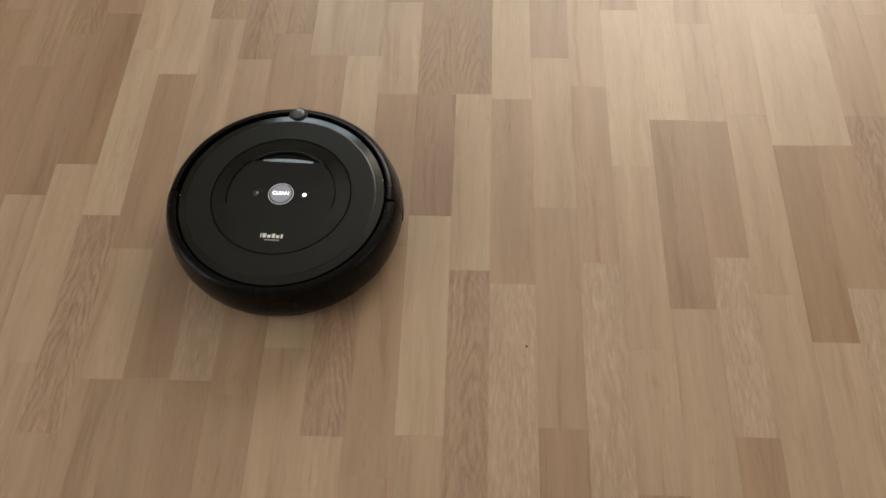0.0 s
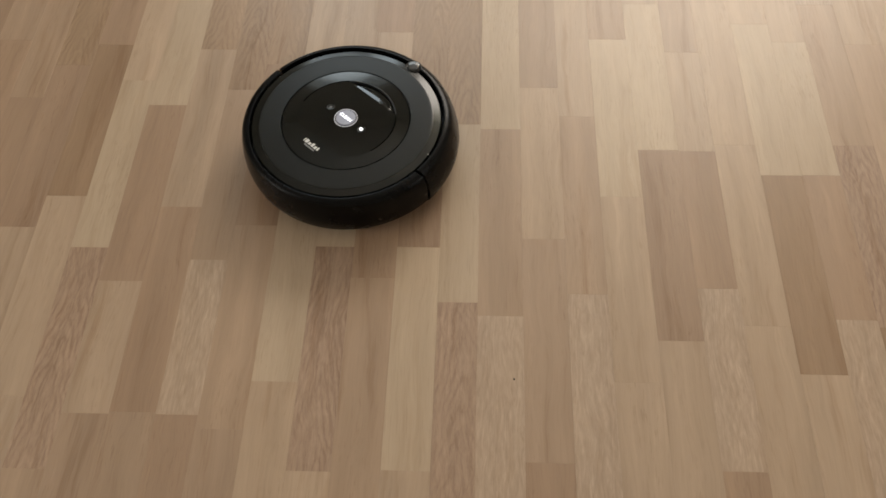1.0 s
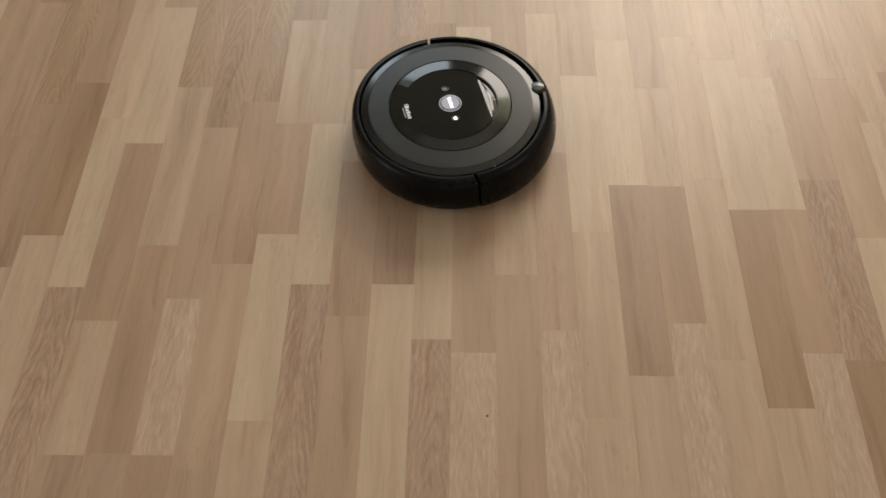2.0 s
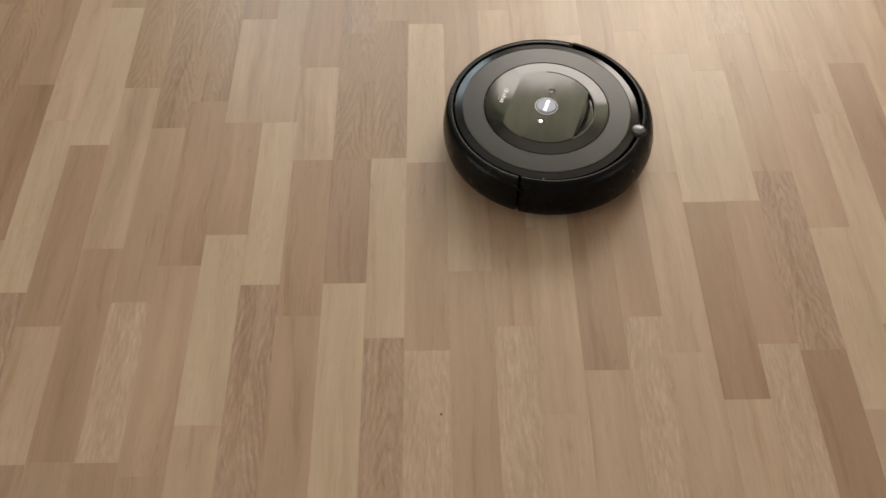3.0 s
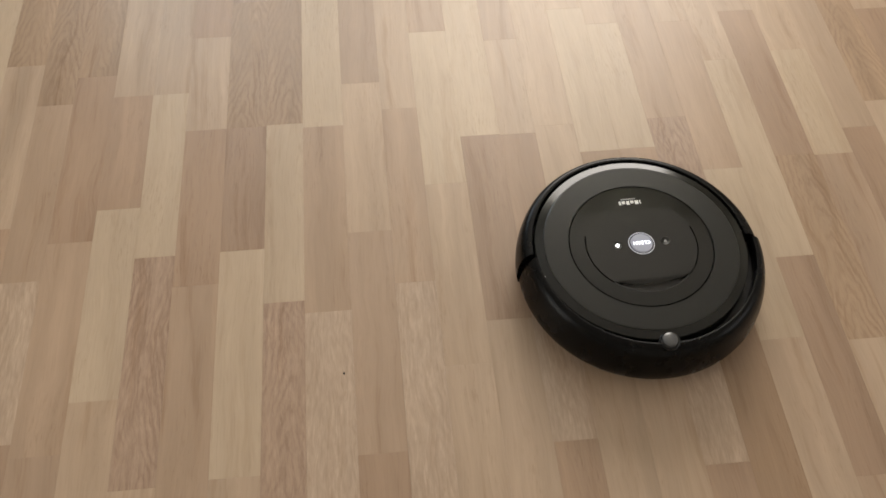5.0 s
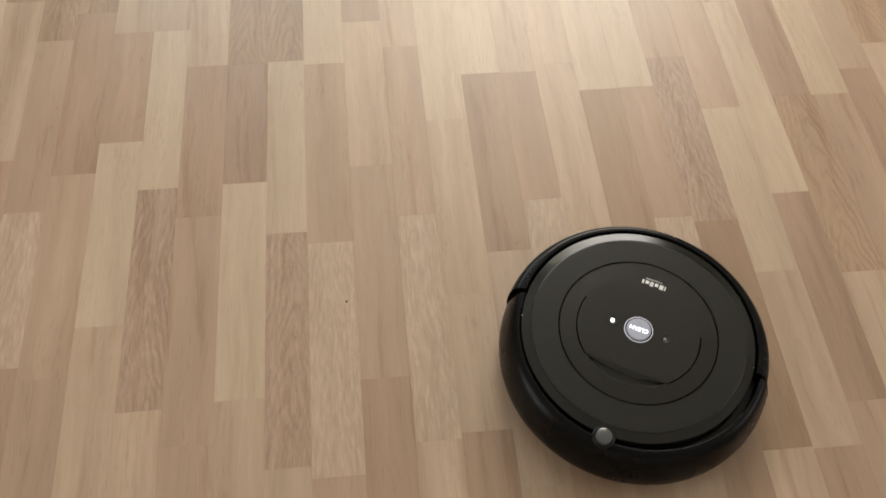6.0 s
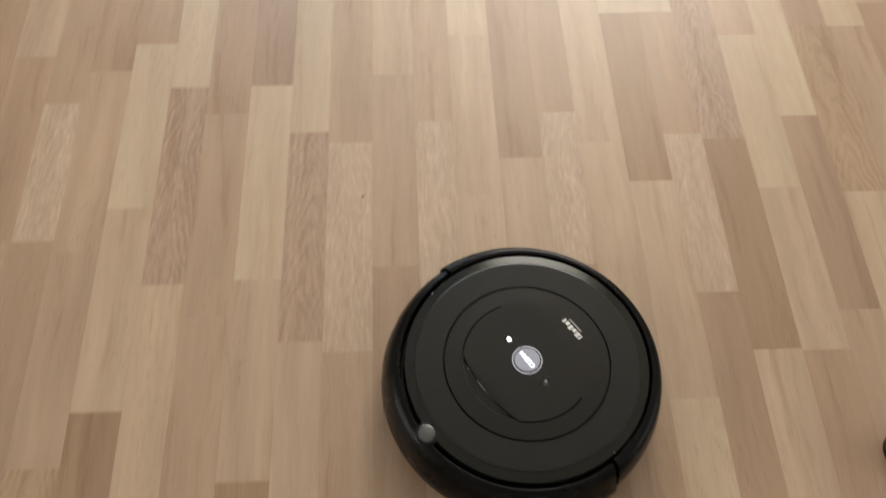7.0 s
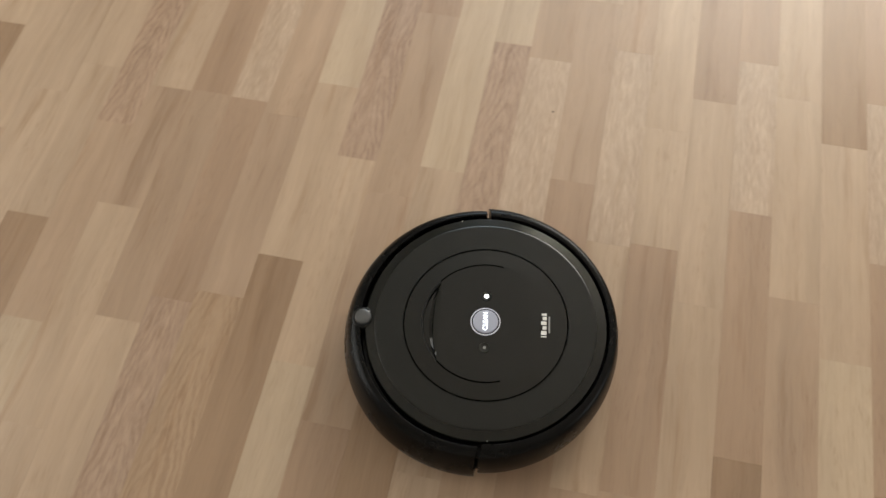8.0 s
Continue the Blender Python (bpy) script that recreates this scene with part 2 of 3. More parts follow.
# ================= room =================
def room():
    t = 0.25
    w, e, s, n, h = ROOM_W, ROOM_E, ROOM_S, ROOM_N, ROOM_H
    x0, x1, z0, z1 = WIN_X0, WIN_X1, WIN_Z0, WIN_Z1
    la, lb = WIN_L0, WIN_L1
    wall = part("wall_north", boxes((w - t, la, n, n + t, 0, h), (lb, x0, n, n + t, 0, h), (x1, e + t, n, n + t, 0, h), (x0, x1, n, n + t, 0, z0), (x0, x1, n, n + t, z1, h), (la, lb, n, n + t, 0, z0), (la, lb, n, n + t, WIN_LZ, h)), WALL)
    tagged(wall, "white painted wall with a wide and a narrow window opening", "wall", kind="structure")
    tagged(part("wall_south", boxes((w - t, e + t, s - t, s, 0, h)), WALL), "plain white painted room wall", "wall", kind="structure")
    tagged(part("wall_west", boxes((w - t, w, s, -1.5, 0, h), (w - t, w, 0.1, n, 0, h), (w - t, w, -1.5, 0.1, 2.28, h)), WALL), "white painted wall with an opening added for fill light", "wall", kind="structure")
    tagged(part("wall_east", boxes((e, e + t, s, -1.45, 0, h), (e, e + t, -0.05, n, 0, h), (e, e + t, -1.45, -0.05, 0, 0.85), (e, e + t, -1.45, -0.05, 2.25, h)), WALL), "white painted wall with a small opening added for fill light", "wall", kind="structure")
    tagged(part("ceiling", boxes((w - t, e + t, s - t, n + t, h, h + 0.2)), CEIL), "plain pale painted room ceiling", "ceiling", kind="structure")
    base = boxes((w, e, n - 0.014, n - 0.002, 0.001, 0.07), (w, e, s + 0.002, s + 0.014, 0.001, 0.07), (w + 0.002, w + 0.014, 0.11, n - 0.02, 0.001, 0.07), (e - 0.014, e - 0.002, s + 0.02, n - 0.02, 0.001, 0.07))
    tagged(part("baseboard", base, TRIM), "low white skirting board along the walls", "baseboard", kind="structure")

    win = tagged(new("window_1"), "wide white framed window with a middle mullion", "window", kind="structure")
    xm, y = (x0 + x1) / 2, n + 0.12
    f = 0.06
    part("window_frame", boxes((x0, x1, y, y + 0.07, z0, z0 + f), (x0, x1, y, y + 0.07, z1 - f, z1), (x0, x0 + f, y, y + 0.07, z0 + f, z1 - f), (x1 - f, x1, y, y + 0.07, z0 + f, z1 - f), (xm - 0.05, xm + 0.05, y, y + 0.07, z0 + f, z1 - f), bevel=0.006), TRIM, win)
    for a, b in ((x0 + f, xm - 0.05), (xm + 0.05, x1 - f)):
        part("pane", boxes((a, b, y + 0.03, y + 0.036, z0 + f, z1 - f)), PANE, win).visible_shadow = False
    part("window_sill", boxes((x0 - 0.05, x1 + 0.05, n - 0.10, n + 0.115, z0 - 0.035, z0 - 0.002), bevel=0.004), TRIM, win)

    # unseen door, added so that the west fill lamp has an opening
    door = tagged(new("fill_door"), "unseen white framed glazed door added for the west fill light", "door", kind="structure")
    d0, d1 = w - 0.19, w - 0.12
    part("door_frame", boxes((d0, d1, -1.5, -1.42, 0, 2.28), (d0, d1, 0.02, 0.1, 0, 2.28), (d0, d1, -1.42, 0.02, 2.2, 2.28), (d0, d1, -1.42, 0.02, 0, 0.1), bevel=0.006), TRIM, door)
    part("pane", boxes((w - 0.16, w - 0.154, -1.42, 0.02, 0.1, 2.2)), PANE, door).visible_shadow = False

    # out-of-view side window, added as the opening of the east fill lamp
    win = tagged(new("fill_window"), "out-of-view white framed window added in the side wall for fill light", "window", kind="structure")
    a, b = e + 0.12, e + 0.19
    part("window_frame", boxes((a, b, -1.45, -0.05, 0.85, 0.91), (a, b, -1.45, -0.05, 2.19, 2.25), (a, b, -1.45, -1.39, 0.91, 2.19), (a, b, -0.11, -0.05, 0.91, 2.19), bevel=0.006), TRIM, win)
    part("pane", boxes((e + 0.15, e + 0.156, -1.39, -0.11, 0.91, 2.19)), PANE, win).visible_shadow = False

    win = tagged(new("window_3"), "narrow white framed window beside the wide one", "window", kind="structure")
    part("window_frame", boxes((la, lb, y, y + 0.07, z0, z0 + f), (la, lb, y, y + 0.07, WIN_LZ - f, WIN_LZ), (la, la + f, y, y + 0.07, z0 + f, WIN_LZ - f), (lb - f, lb, y, y + 0.07, z0 + f, WIN_LZ - f), bevel=0.006), TRIM, win)
    part("pane", boxes((la + f, lb - f, y + 0.03, y + 0.036, z0 + f, WIN_LZ - f)), PANE, win).visible_shadow = False
    part("window_sill", boxes((la - 0.05, lb + 0.05, n - 0.10, n + 0.115, z0 - 0.035, z0 - 0.002), bevel=0.004), TRIM, win)

    # gathered sheer valance at the window's head
    bm = bmesh.new()
    rows = []
    for z, amp in ((2.42, 0.008), (2.2, 0.014), (1.98, 0.022)):
        rows.append([bm.verts.new((x0 - 0.1 + (x1 - x0 + 0.2) * i / 220, n - 0.07 + amp * math.sin(i * 0.62 + 0.6 * math.sin(i * 0.11)), z - 0.03 * (z < 2.0) * abs(math.sin(i * 0.057)))) for i in range(221)])
    for a, b in zip(rows, rows[1:]):
        for i in range(220):
            bm.faces.new((a[i], a[i + 1], b[i + 1], b[i]))
    bmesh.ops.solidify(bm, geom=bm.faces[:], thickness=0.001)
    val = tagged(new("valance"), "gathered sheer white valance hung over the window", "curtain")
    part("curtain", bm, SHEER, val, smooth=True)
    bm = lathe([(0.0, 0), (0.011, 0), (0.011, x1 - x0 + 0.3), (0.0, x1 - x0 + 0.3)], steps=16)
    bmesh.ops.transform(bm, matrix=Matrix.Translation((x0 - 0.15, n - 0.07, 2.425)) @ Matrix.Rotation(radians(90), 4, "Y"), verts=bm.verts)
    part("rod", bm, TRIM, val, "white curtain rod", smooth=True)


room()


# ================= vacuum robot =================
def text_mesh(word, size, material):
    data = bpy.data.curves.new("legend", "FONT")
    data.body, data.size, data.extrude, data.align_x, data.align_y = word, size, 0.0003, "CENTER", "CENTER"
    data.offset = 0.0001
    ob = bpy.data.objects.new("legend", data)
    scene.collection.objects.link(ob)
    me = bpy.data.meshes.new_from_object(ob.evaluated_get(bpy.context.evaluated_depsgraph_get()))
    bpy.data.objects.remove(ob)
    me.materials.clear()
    me.materials.append(material)
    return me


def robot():
    top = tagged(new("robot_vacuum"), "round black robot vacuum cleaner driving over the wooden floor", "robot vacuum")
    part("chassis", lathe([(0, 0.010), (0.134, 0.010), (0.1405, 0.016), (0.1405, 0.030), (0.1465, 0.032), (0.1465, 0.072), (0.1440, 0.076), (0.134, 0.080), (0, 0.080)]), RUBBER, top, smooth=True)

    front = [(0.1470, 0.020), (0.1490, 0.0100), (0.1545, 0.0108), (0.1605, 0.0138), (0.1650, 0.0172), (0.1682, 0.0210), (0.1704, 0.027), (0.1715, 0.036), (0.1708, 0.046), (0.1686, 0.058), (0.1655, 0.069), (0.1624, 0.0780), (0.1594, 0.0835), (0.1562, 0.0866), (0.1530, 0.0879), (0.1513, 0.0881), (0.1504, 0.0877), (0.1500, 0.0866)]
    rear = [(0.1470, 0.020), (0.1490, 0.0105), (0.1550, 0.0118), (0.1605, 0.0175), (0.1640, 0.0240), (0.1660, 0.034), (0.1668, 0.046), (0.1664, 0.058), (0.1648, 0.070), (0.1630, 0.0785), (0.1608, 0.0834), (0.1578, 0.0866), (0.1540, 0.0879), (0.1497, 0.0884), (0.1484, 0.0881), (0.1478, 0.0866)]

    def drawn_forward(bm, ahead, wider):
        """The outer wall lies a little forward of the cover, which it hugs on the inside."""
        for v in bm.verts:
            k = min(1.0, max(0.0, (math.hypot(v.co.x, v.co.y) - 0.1535) / 0.010))
            v.co.x *= 1.0 + wider * k
            v.co.y += ahead * k
        return bm

    bumper = part("bumper", drawn_forward(lathe(front, -89.2, 178.4, 96, True), 0.003, 0.0), SMOKE, top, "sprung black plastic front bumper", smooth=True, sharp=40)
    part("rear_shell", drawn_forward(lathe(rear, 90.7, 178.6, 96, True), 0.004, 0.012), SMOKE, top, smooth=True, sharp=40)

    # black ring added below the bumper groove, standing in for its shade
    part("bumper_seal", lathe([(0.1430, 0.062), (0.1580, 0.062), (0.1580, 0.066), (0.1430, 0.066)], closed=True), RUBBER, top, "added black ring that keeps the bumper groove dark")
    for side in (-1, 1):
        part("gap_filler", lathe([(0.1430, 0.018), (0.1590, 0.018), (0.1620, 0.030), (0.1430, 0.034)], side * 90.0 - 2.0, 4.0, 4, True), RUBBER, top)

    # upper cover: chamfered rim, flat ring, and a fine groove round the lid
    cover = part("top_cover", lathe([(0.1334, 0.074), (0.1334, 0.0895), (0.1318, 0.0901), (0.0994, 0.0906), (0.0994, 0.0850)]), DECK, top, "satin black upper cover", smooth=True, sharp=9)
    part("cover_rim", lathe([(0.1452, 0.074), (0.1452, 0.0858), (0.1444, 0.0872), (0.1336, 0.0896), (0.1336, 0.080)]), RIM, cover, "polished sloping edge of the cover", smooth=True, sharp=9)
    # lid: a shallow cone round the front and sides, a ruled facet behind, where the maker's mark sits
    rl, ra, chord = 0.0974, 0.0755, 0.0560
    half = math.acos(chord / ra)
    cut = math.degrees(half)
    bm = lathe([(0.0978, 0.0850), (rl, 0.0904), (0.0773, 0.0918), (0.0773, 0.0830)], cut - 180.0, 360.0 - 2 * cut, 120)
    arc = [-half + 2 * half * i / 40 for i in range(41)]
    rows = [[bm.verts.new((r(a) * math.sin(a), -r(a) * math.cos(a), z)) for a in arc] for r, z in ((lambda a: 0.0978, 0.0850), (lambda a: rl, 0.0904), (lambda a: chord / math.cos(a), 0.0918))]
    for a, b in zip(rows, rows[1:]):
        for i in range(40):
            bm.faces.new((a[i], a[i + 1], b[i + 1], b[i]))
    lid = part("lid", bm, GLOSS, top, "glossy black round lid", smooth=True, sharp=3)
    for side in (-1, 1):
        part("lid_seam", lathe([(0.0755, 0.0900), (0.0755, 0.0918), (0.0774, 0.0918), (0.0774, 0.0900)], side * 121.5 - 16.5, 33.0, 16, True), GLOSS, lid)

    # centre panel, cut off straight in front by the handle recess and behind by the facet
    bm = bmesh.new()
    ring = [(ra * math.sin(a), ra * math.cos(a)) for a in (*np.linspace(half, math.pi - half, 60), *np.linspace(math.pi + half, 2 * math.pi - half, 60))]
    up = [bm.verts.new((x, y, 0.0918)) for x, y in ring]
    low = [bm.verts.new((x, y, 0.080)) for x, y in ring]
    bm.faces.new(up)
    for i in range(len(ring)):
        j = (i + 1) % len(ring)
        bm.faces.new((up[i], up[j], low[j], low[i]))
    part("control_panel", bm, GLOSS, lid)
    # recess under the carrying handle: a sloping lip, a deeper hollow, and its curved far wall
    bm = bmesh.new()
    n = 40
    xs = np.linspace(-math.sin(half), math.sin(half), n) * ra
    rows = []
    for k, drop in ((0.0, 0.0002), (0.34, 0.0013), (0.40, 0.0026), (0.60, 0.0040), (1.0, 0.0044)):
        rows.append([bm.verts.new((x, chord + (math.sqrt(max(ra * ra - x * x, 0)) - chord) * k, 0.0918 - drop)) for x in xs])
    for a, b in zip(rows, rows[1:]):
        for i in range(n - 1):
            bm.faces.new((a[i], a[i + 1], b[i + 1], b[i]))
    part("handle_recess", bm, GLOSS, lid, "dark recess under the carrying handle", smooth=True, sharp=12)
    part("recess_wall", lathe([(0.0754, 0.0868), (0.0754, 0.0917), (0.0774, 0.0917), (0.0774, 0.0868)], -cut, 2 * cut, 40, True), RUBBER, lid)

    button = part("clean_button", lathe([(0, 0.0938), (0.0142, 0.0938), (0.0150, 0.0933), (0.0153, 0.0916)], steps=64), STEEL, lid, "silver round start button", smooth=True)
    part("button_ring", lathe([(0.0168, 0.0916), (0.0168, 0.0926), (0.0178, 0.0926), (0.0180, 0.0916)], steps=64), RING_GLOW, button, "faintly lit blue ring", smooth=True)
    word = new("button_legend", text_mesh("CLEAN", 0.0076, LEGEND))
    word.parent, word.location = button, (0, 0, 0.0940)
    word["label"] = "backlit white lettering"
    for side, lit in ((1, True), (-1, False)):
        b = part("side_button", lathe([(0, 0.0924), (0.0040, 0.0922), (0.0052, 0.0928), (0.0060, 0.0928), (0.0066, 0.0917)], steps=32), DECK, lid, smooth=True)
        b.location = (side * 0.0335, 0.0, 0.0)
        if lit:
            led = part("status_light", lathe([(0, 0.0932), (0.0023, 0.0932), (0.0027, 0.0925)], steps=24), LED, b, "small lit white status light", smooth=True)
        else:
            part("status_mark", boxes((-0.0016, 0.0016, -0.0016, 0.0016, 0.0922, 0.0928)), GREYPRINT, b)

    # maker's mark as plain bars
    bm = bmesh.new()
    x = -0.0165
    for width, tall in ((0.0016, 0.0066), (0.0052, 0.0066), (0.0046, 0.0048), (0.0046, 0.0066), (0.0046, 0.0048), (0.0028, 0.0060)):
        box(bm, x, x + width, -0.0730, -0.0730 + tall, 0.0906, 0.0917)
        x += width + 0.0015
    part("maker_mark", bm, PRINT, lid, "plain white bars of the maker's mark")
    part("model_mark", boxes((-0.0105, 0.0105, -0.0772, -0.0751, 0.0904, 0.0914)), GREYPRINT, lid)

    # docking sensor on the front rim
    sensor = part("sensor_dome", lathe([(0, 0.0932), (0.0070, 0.0930), (0.0095, 0.0918), (0.0104, 0.0895), (0.0104, 0.074)], steps=40), LENS, top, "grey translucent docking sensor", smooth=True)
    sensor.location = (0, 0.1480, 0.0)
    part("sensor_collar", lathe([(0.0108, 0.078), (0.0108, 0.0880), (0.0120, 0.0886), (0.0134, 0.0876), (0.0134, 0.078)], steps=40), RUBBER, sensor, smooth=True)

    # lint caught along the cover's edge; the second speck paints a glint
    for bearing, r, size in ((-76.0, 0.1440, 0.0011), (93.0, 0.1440, 0.0010)):
        bm = bmesh.new()
        bmesh.ops.create_icosphere(bm, subdivisions=1, radius=size)
        speck = part("lint", bm, PRINT, cover, "pale speck standing for lint and a glint")
        speck.location = (-r * math.sin(radians(bearing)), r * math.cos(radians(bearing)), 0.0866)

    # the whole body sits a little lower than its parts are drawn
    for o in top.children_recursive:
        o.data.transform(Matrix.Diagonal((1, 1, 0.93, 1)))
        o.location.z *= 0.93

    for side in (-1, 1):
        bm = lathe([(0, -0.012), (0.030, -0.012), (0.034, -0.008), (0.034, 0.008), (0.030, 0.012), (0, 0.012)], steps=40)
        bmesh.ops.transform(bm, matrix=Matrix.Translation((side * 0.118, 0.0, 0.034)) @ Matrix.Rotation(radians(90), 4, "Y"), verts=bm.verts)
        part("wheel", bm, RUBBER, top, "black rubber drive wheel", smooth=True)
    bm = lathe([(0, -0.008), (0.010, -0.008), (0.012, 0), (0.010, 0.008), (0, 0.008)], steps=24)
    bmesh.ops.transform(bm, matrix=Matrix.Translation((0, 0.115, 0.012)) @ Matrix.Rotation(radians(90), 4, "Y"), verts=bm.verts)
    part("caster", bm, RUBBER, top, smooth=True)
    return top, bumper


vacuum, bumper = robot()


def furniture_foot():
    """A dark round foot that stands just beside the vacuum's way."""
    foot = tagged(new("furniture_foot"), "small dark round furniture foot standing on the wooden floor", "furniture foot")
    foot.location = (0.771, -0.517, 0.0)
    part("pad", lathe([(0, 0), (0.024, 0), (0.026, 0.002), (0.026, 0.006), (0, 0.006)], steps=40), RUBBER, foot, smooth=True)
    part("post", lathe([(0, 0.006), (0.0255, 0.006), (0.028, 0.012), (0.028, 0.034), (0.025, 0.040), (0, 0.041)], steps=40), FOOT, foot, "dark brown stained wooden post", smooth=True)


furniture_foot()


def reflection_plant():
    """Small leafy plant on the narrow window's sill, added to mottle the vacuum's reflections."""
    plant = tagged(new("reflection_plant"), "unseen leafy green plant in a pale pot, added on the window sill", "plant")
    plant.location = ((WIN_L0 + WIN_L1) / 2 + 0.12, ROOM_N + 0.03, WIN_Z0 - 0.002)
    part("pot", lathe([(0, 0), (0.045, 0), (0.058, 0.10), (0.062, 0.10), (0.062, 0.115), (0.054, 0.115), (0.052, 0.10), (0, 0.10)], steps=32), TRIM, plant, smooth=True)
    rng = random.Random(11)
    leaf = bmesh.new()
    spine = [leaf.verts.new((0, 0.012 * i, 0.010 * math.sin(i * 0.5))) for i in range(6)]
    for side in (-1, 1):
        edge = [leaf.verts.new((side * 0.017 * math.sin(math.pi * (i + 0.4) / 5.8), 0.012 * i, 0.004 + 0.010 * math.sin(i * 0.5))) for i in range(1, 5)]
        for i in range(3):
            leaf.faces.new((spine[i + 1], spine[i + 2], edge[i + 1], edge[i]))
        leaf.faces.new((spine[0], spine[1], edge[0]))
        leaf.faces.new((spine[4], spine[5], edge[3]))
    bmesh.ops.solidify(leaf, geom=leaf.faces[:], thickness=0.0008)
    leaf_mesh = mesh_of("leaf", leaf, LEAF, smooth=True)
    stems = bmesh.new()
    for k in range(9):
        lean, turn, tall = rng.uniform(4, 26), rng.uniform(0, 360), rng.uniform(0.18, 0.50)
        m = Matrix.Translation((0, 0, 0.095)) @ Matrix.Rotation(radians(turn), 4, "Z") @ Matrix.Rotation(radians(lean), 4, "X")
        bmesh.ops.create_cone(stems, cap_ends=True, segments=6, radius1=0.0025, radius2=0.0012, depth=tall, matrix=m @ Matrix.Translation((0, 0, tall / 2)))
        for i in range(7):
            ob = new("leaf", leaf_mesh)
            ob.parent = plant
            ob.matrix_local = m @ Matrix.Translation((0, 0, tall * (0.35 + 0.108 * i))) @ Matrix.Rotation(radians(137 * i + 40 * k), 4, "Z") @ Matrix.Rotation(radians(rng.uniform(-10, 45)), 4, "X")
    part("stems", stems, LEAF, plant)


reflection_plant()


def crumb():
    bm = bmesh.new()
    bmesh.ops.create_icosphere(bm, subdivisions=2, radius=0.0014)
    for v in bm.verts:
        v.co *= 1.0 + 0.35 * noise.noise(v.co * 900)
        v.co.z = max(v.co.z * 0.7, -0.0008)
    ob = tagged(part("crumb", bm, RUBBER, smooth=True), "tiny dark crumb lying on the wooden floor", "crumb")
    ob.location = (0.1088, -0.1193, 0.0008)


crumb()

# ================= floor =================
BOARD, CUT_1, CUT_2 = 0.1862, 0.0577, 0.1224
FAR, NEAR, LENGTH = 0.98, -1.0, 0.340
floor = part("floor", boxes((ROOM_W, ROOM_E, ROOM_S, ROOM_N, -0.06, -0.008)), UNDER)
tagged(floor, "three-strip oak laminate floor in mixed light and dark strips", "floor", kind="structure")


def strip_geometry(verts, faces, x0, x1, y0, y1):
    """One strip, its top at z = 0, with fine eased edges."""
    g, e, i = 0.00003, 0.00012, len(verts)
    for z, inset in ((-0.008, g), (-0.0001, g), (0.0, g + e)):
        verts += [(x0 + inset, y0 + inset, z), (x1 - inset, y0 + inset, z), (x1 - inset, y1 - inset, z), (x0 + inset, y1 - inset, z)]
    for k in (0, 4):
        faces += [(i + k + j, i + k + (j + 1) % 4, i + k + 4 + (j + 1) % 4, i + k + 4 + j) for j in range(4)]
    faces.append((i + 8, i + 9, i + 10, i + 11))


def strip(x0, x1, y0, y1, tone):
    verts, faces = [], []
    strip_geometry(verts, faces, 0.0, x1 - x0, 0.0, y1 - y0)
    me = bpy.data.meshes.new("strip")
    me.from_pydata(verts, [], faces)
    me.materials.append(WOODS[tone])
    ob = new("strip", me)
    ob.parent, ob.location = floor, (x0, y0, 0.0)


def edges_of(board, lane):
    return board * BOARD + (0.0, CUT_1, CUT_2)[lane], board * BOARD + (CUT_1, CUT_2, BOARD)[lane]


laid = set()


def column(board, lane, tones, *joints):
    """One lane of a board row, from the window side towards the viewer: a tone for each strip, and the joints between them."""
    laid.add((board, lane))
    x0, x1 = edges_of(board, lane)
    pick = random.Random(board * 7 + lane)
    ys, kinds = list(joints), list(tones)
    while ys[0] + LENGTH < FAR:
        ys.insert(0, ys[0] + LENGTH)
        kinds.insert(0, pick.choice("bmmpl"))
    while ys[-1] - LENGTH > NEAR:
        ys.append(ys[-1] - LENGTH)
        kinds.append(pick.choice("bmmpl"))
    ys = [FAR, *ys, NEAR]
    for a, b, kind in zip(ys, ys[1:], kinds):
        strip(x0, x1, b, a, kind)


column(-6, 0, "mbp", 0.25, -0.10)
column(-6, 1, "pmb", 0.36, 0.02)
column(-6, 2, "bpm", 0.15, -0.20)
column(-5, 0, "mpbm", 0.40, 0.07, -0.27)
column(-5, 1, "bmpm", 0.30, -0.04, -0.38)
column(-5, 2, "mbpdm", 0.52, 0.23, -0.105, -0.44)
column(-4, 0, "mbpm", 0.383, 0.043, -0.30)
column(-4, 1, "cbppm", 0.46, 0.118, -0.22, -0.55)
column(-4, 2, "bdppd", 0.51, 0.178, -0.16, -0.433)
column(-3, 0, "plsml", 0.425, 0.083, -0.260, -0.585)
column(-3, 1, "lbpmpp", 0.369, 0.025, -0.182, -0.395, -0.72)
column(-3, 2, "cpbmp", 0.50, 0.160, -0.179, -0.561)
column(-2, 0, "cmrbs", 0.405, 0.064, -0.181, -0.52)
column(-2, 1, "cbmmc", 0.465, 0.127, -0.20, -0.50)
column(-2, 2, "bpblpd", 0.673, 0.415, 0.183, -0.13, -0.431)
column(-1, 0, "plspl", 0.415, 0.091, -0.254, -0.576)
column(-1, 1, "bpbmm", 0.545, 0.331, 0.037, -0.305)
column(-1, 2, "scblpd", 0.631, 0.331, 0.092, -0.25, -0.524)
column(0, 0, "mclsp", 0.665, 0.333, -0.001, -0.344)
column(0, 1, "mlmrm", 0.655, 0.323, -0.022, -0.36)
column(0, 2, "mpmb", 0.415, 0.110, -0.235)
column(1, 0, "pmrp", 0.352, 0.016, -0.325)
column(1, 1, "mlppb", 0.530, 0.190, -0.12, -0.318)
column(1, 2, "plbpp", 0.62, 0.283, -0.056, -0.394)
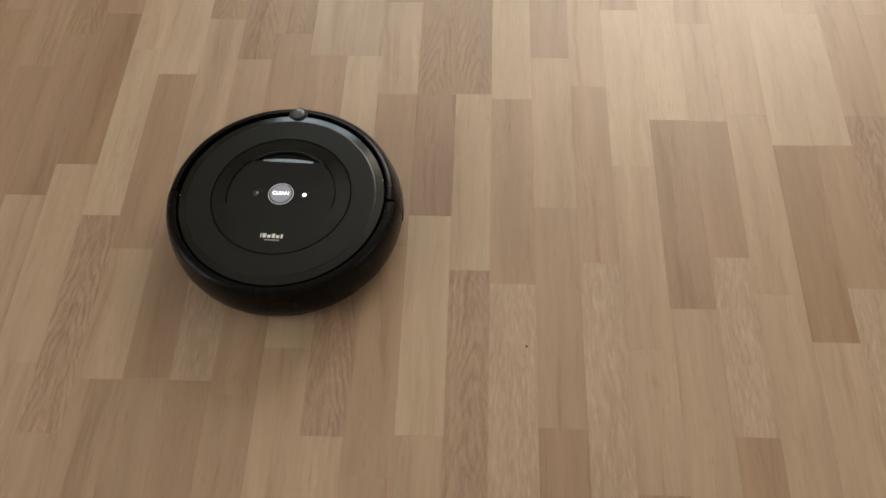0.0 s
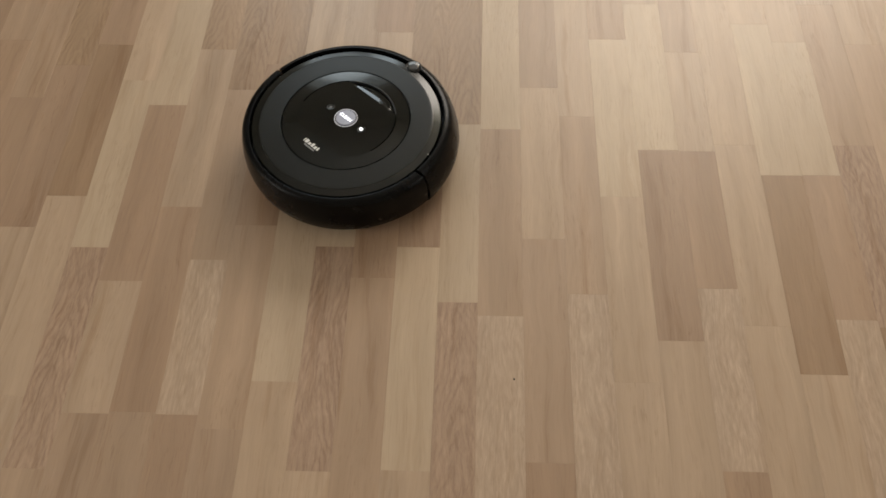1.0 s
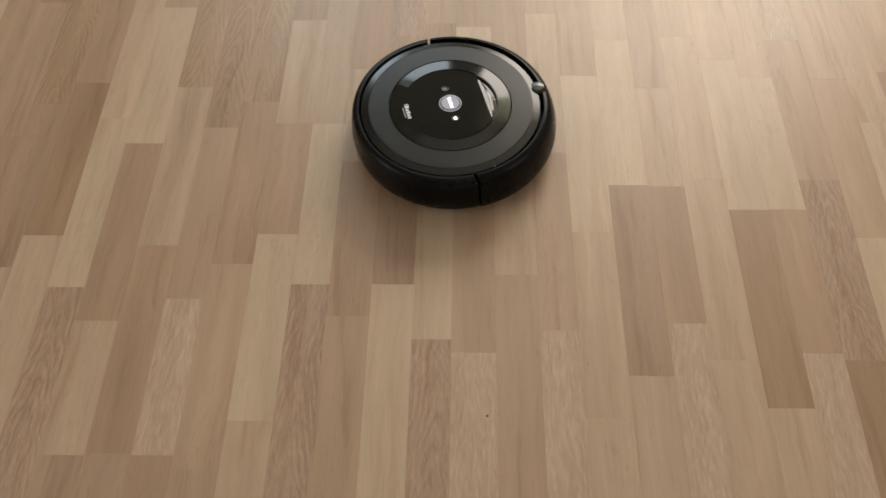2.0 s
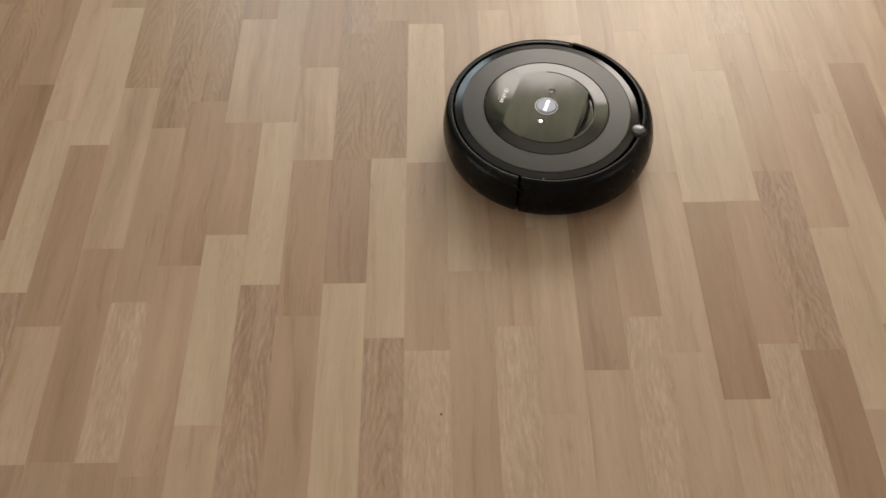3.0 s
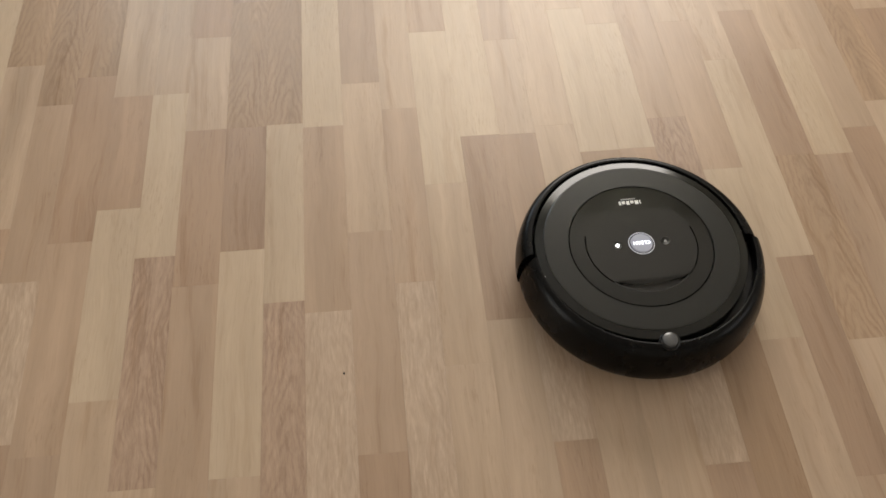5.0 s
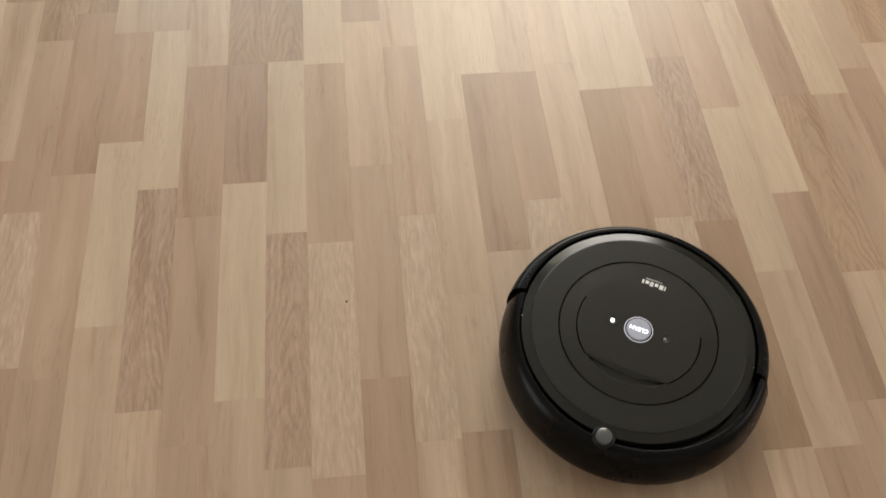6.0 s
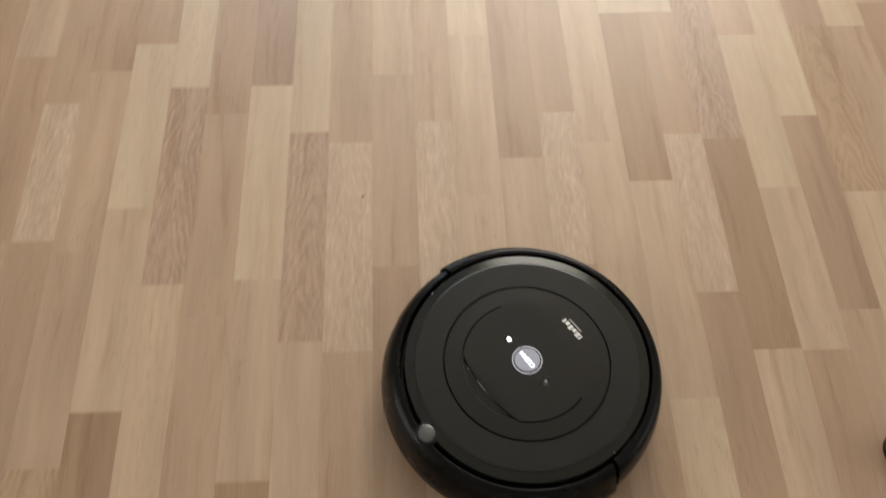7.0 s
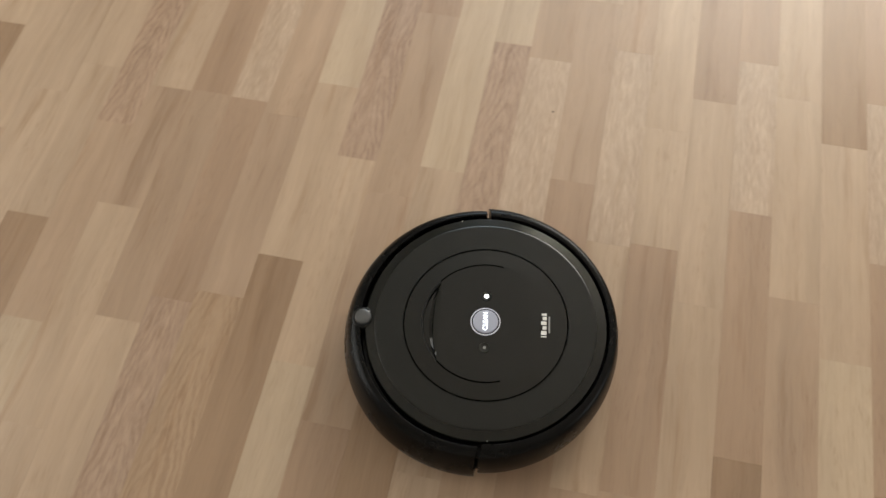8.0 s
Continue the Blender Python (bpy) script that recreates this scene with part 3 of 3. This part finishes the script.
column(2, 0, "mpbrbd", 0.500, 0.281, 0.029, -0.240, -0.590)
column(2, 1, "ppppm", 0.63, 0.295, -0.03, -0.363)
column(2, 2, "pldpl", 0.570, 0.235, -0.103, -0.438)
column(3, 0, "plbrbd", 0.526, 0.236, -0.018, -0.288, -0.60)
column(3, 1, "rmsdp", 0.62, 0.296, -0.029, -0.374)
column(3, 2, "pmlpb", 0.521, 0.183, -0.12, -0.377)
column(4, 0, "plbm", 0.42, 0.012, -0.32)
column(4, 1, "pbcp", 0.54, 0.201, -0.13)
column(4, 2, "plmp", 0.435, 0.198, -0.14)
column(5, 0, "mpbm", 0.584, 0.25, -0.09)
column(5, 1, "pcpm", 0.64, 0.305, -0.03)
column(5, 2, "pbpm", 0.527, 0.19, -0.15)
column(6, 0, "mpbm", 0.49, 0.15, -0.19)
column(6, 1, "pmlb", 0.38, 0.04, -0.30)
column(6, 2, "bpmp", 0.56, 0.22, -0.12)


def far_strips():
    """The same flooring out to the walls, joined by tone."""
    pick = random.Random(5)
    heaps = {tone: ([], []) for tone in "bmpl"}
    for board in range(-13, 16):
        for lane in range(3):
            x0, x1 = edges_of(board, lane)
            if x0 < ROOM_W or x1 > ROOM_E:
                continue
            spans = ((ROOM_S, NEAR), (FAR, ROOM_N)) if (board, lane) in laid else ((ROOM_S, ROOM_N),)
            for lo, hi in spans:
                y = lo
                step = pick.uniform(0.08, LENGTH)
                while y < hi - 0.001:
                    end = hi if y + step > hi - 0.03 else y + step
                    strip_geometry(*heaps[pick.choice("bmmppl")], x0, x1, y, end)
                    y, step = end, LENGTH
    for tone, (verts, faces) in heaps.items():
        me = bpy.data.meshes.new("floor_strips")
        me.from_pydata(verts, [], faces)
        me.materials.append(WOODS[tone])
        ob = tagged(new("floor_strips", me), kind="stuff")
        ob.parent = floor


far_strips()


# ================= movement =================
def motions():
    rows = [
        (0.0, -0.2379, 0.0671, 87.8),
        (0.5, -0.2111, 0.1729, 66.8),
        (1.0, -0.1478, 0.2695, 48.9),
        (1.5, -0.0573, 0.3414, 32.1),
        (1.7, -0.0154, 0.3617, 25.4),
        (2.0, 0.0515, 0.3823, 15.2),
        (2.4, 0.1447, 0.3911, 1.3),
        (2.8, 0.2371, 0.3782, -12.8),
        (3.0, 0.2812, 0.3639, -20.0),
        (3.5, 0.3803, 0.3064, -37.8),
        (4.0, 0.4568, 0.2213, -55.4),
        (4.5, 0.5051, 0.1155, -72.3),
        (5.0, 0.5230, -0.0024, -88.3),
        (5.2, 0.5216, -0.0508, -94.5),
        (5.6, 0.5046, -0.1461, -106.4),
        (6.0, 0.4694, -0.2360, -117.8),
        (6.3, 0.4316, -0.2977, -126.1),
        (6.5, 0.4013, -0.3354, -131.6),
        (7.0, 0.3086, -0.4165, -145.1),
        (7.5, 0.1962, -0.4760, -158.5),
        (8.0, 0.0779, -0.5076, -171.7),
    ]
    walk(vacuum, [(t, pose(x, y, 0.0, 0, 0, bearing - 90.0)) for t, x, y, bearing in rows])
    # the sprung bumper gives a little to the side
    walk(bumper, [(t, pose(x, y, 0.0)) for t, x, y in ((0.0, -0.0020, 0.001), (1.5, -0.0024, 0.001), (3.0, -0.0042, 0.001), (4.0, -0.0056, 0.001), (5.0, -0.0062, 0.001), (6.5, -0.0026, 0.001), (7.0, -0.0012, 0.001), (8.0, -0.0006, 0.001))])


motions()
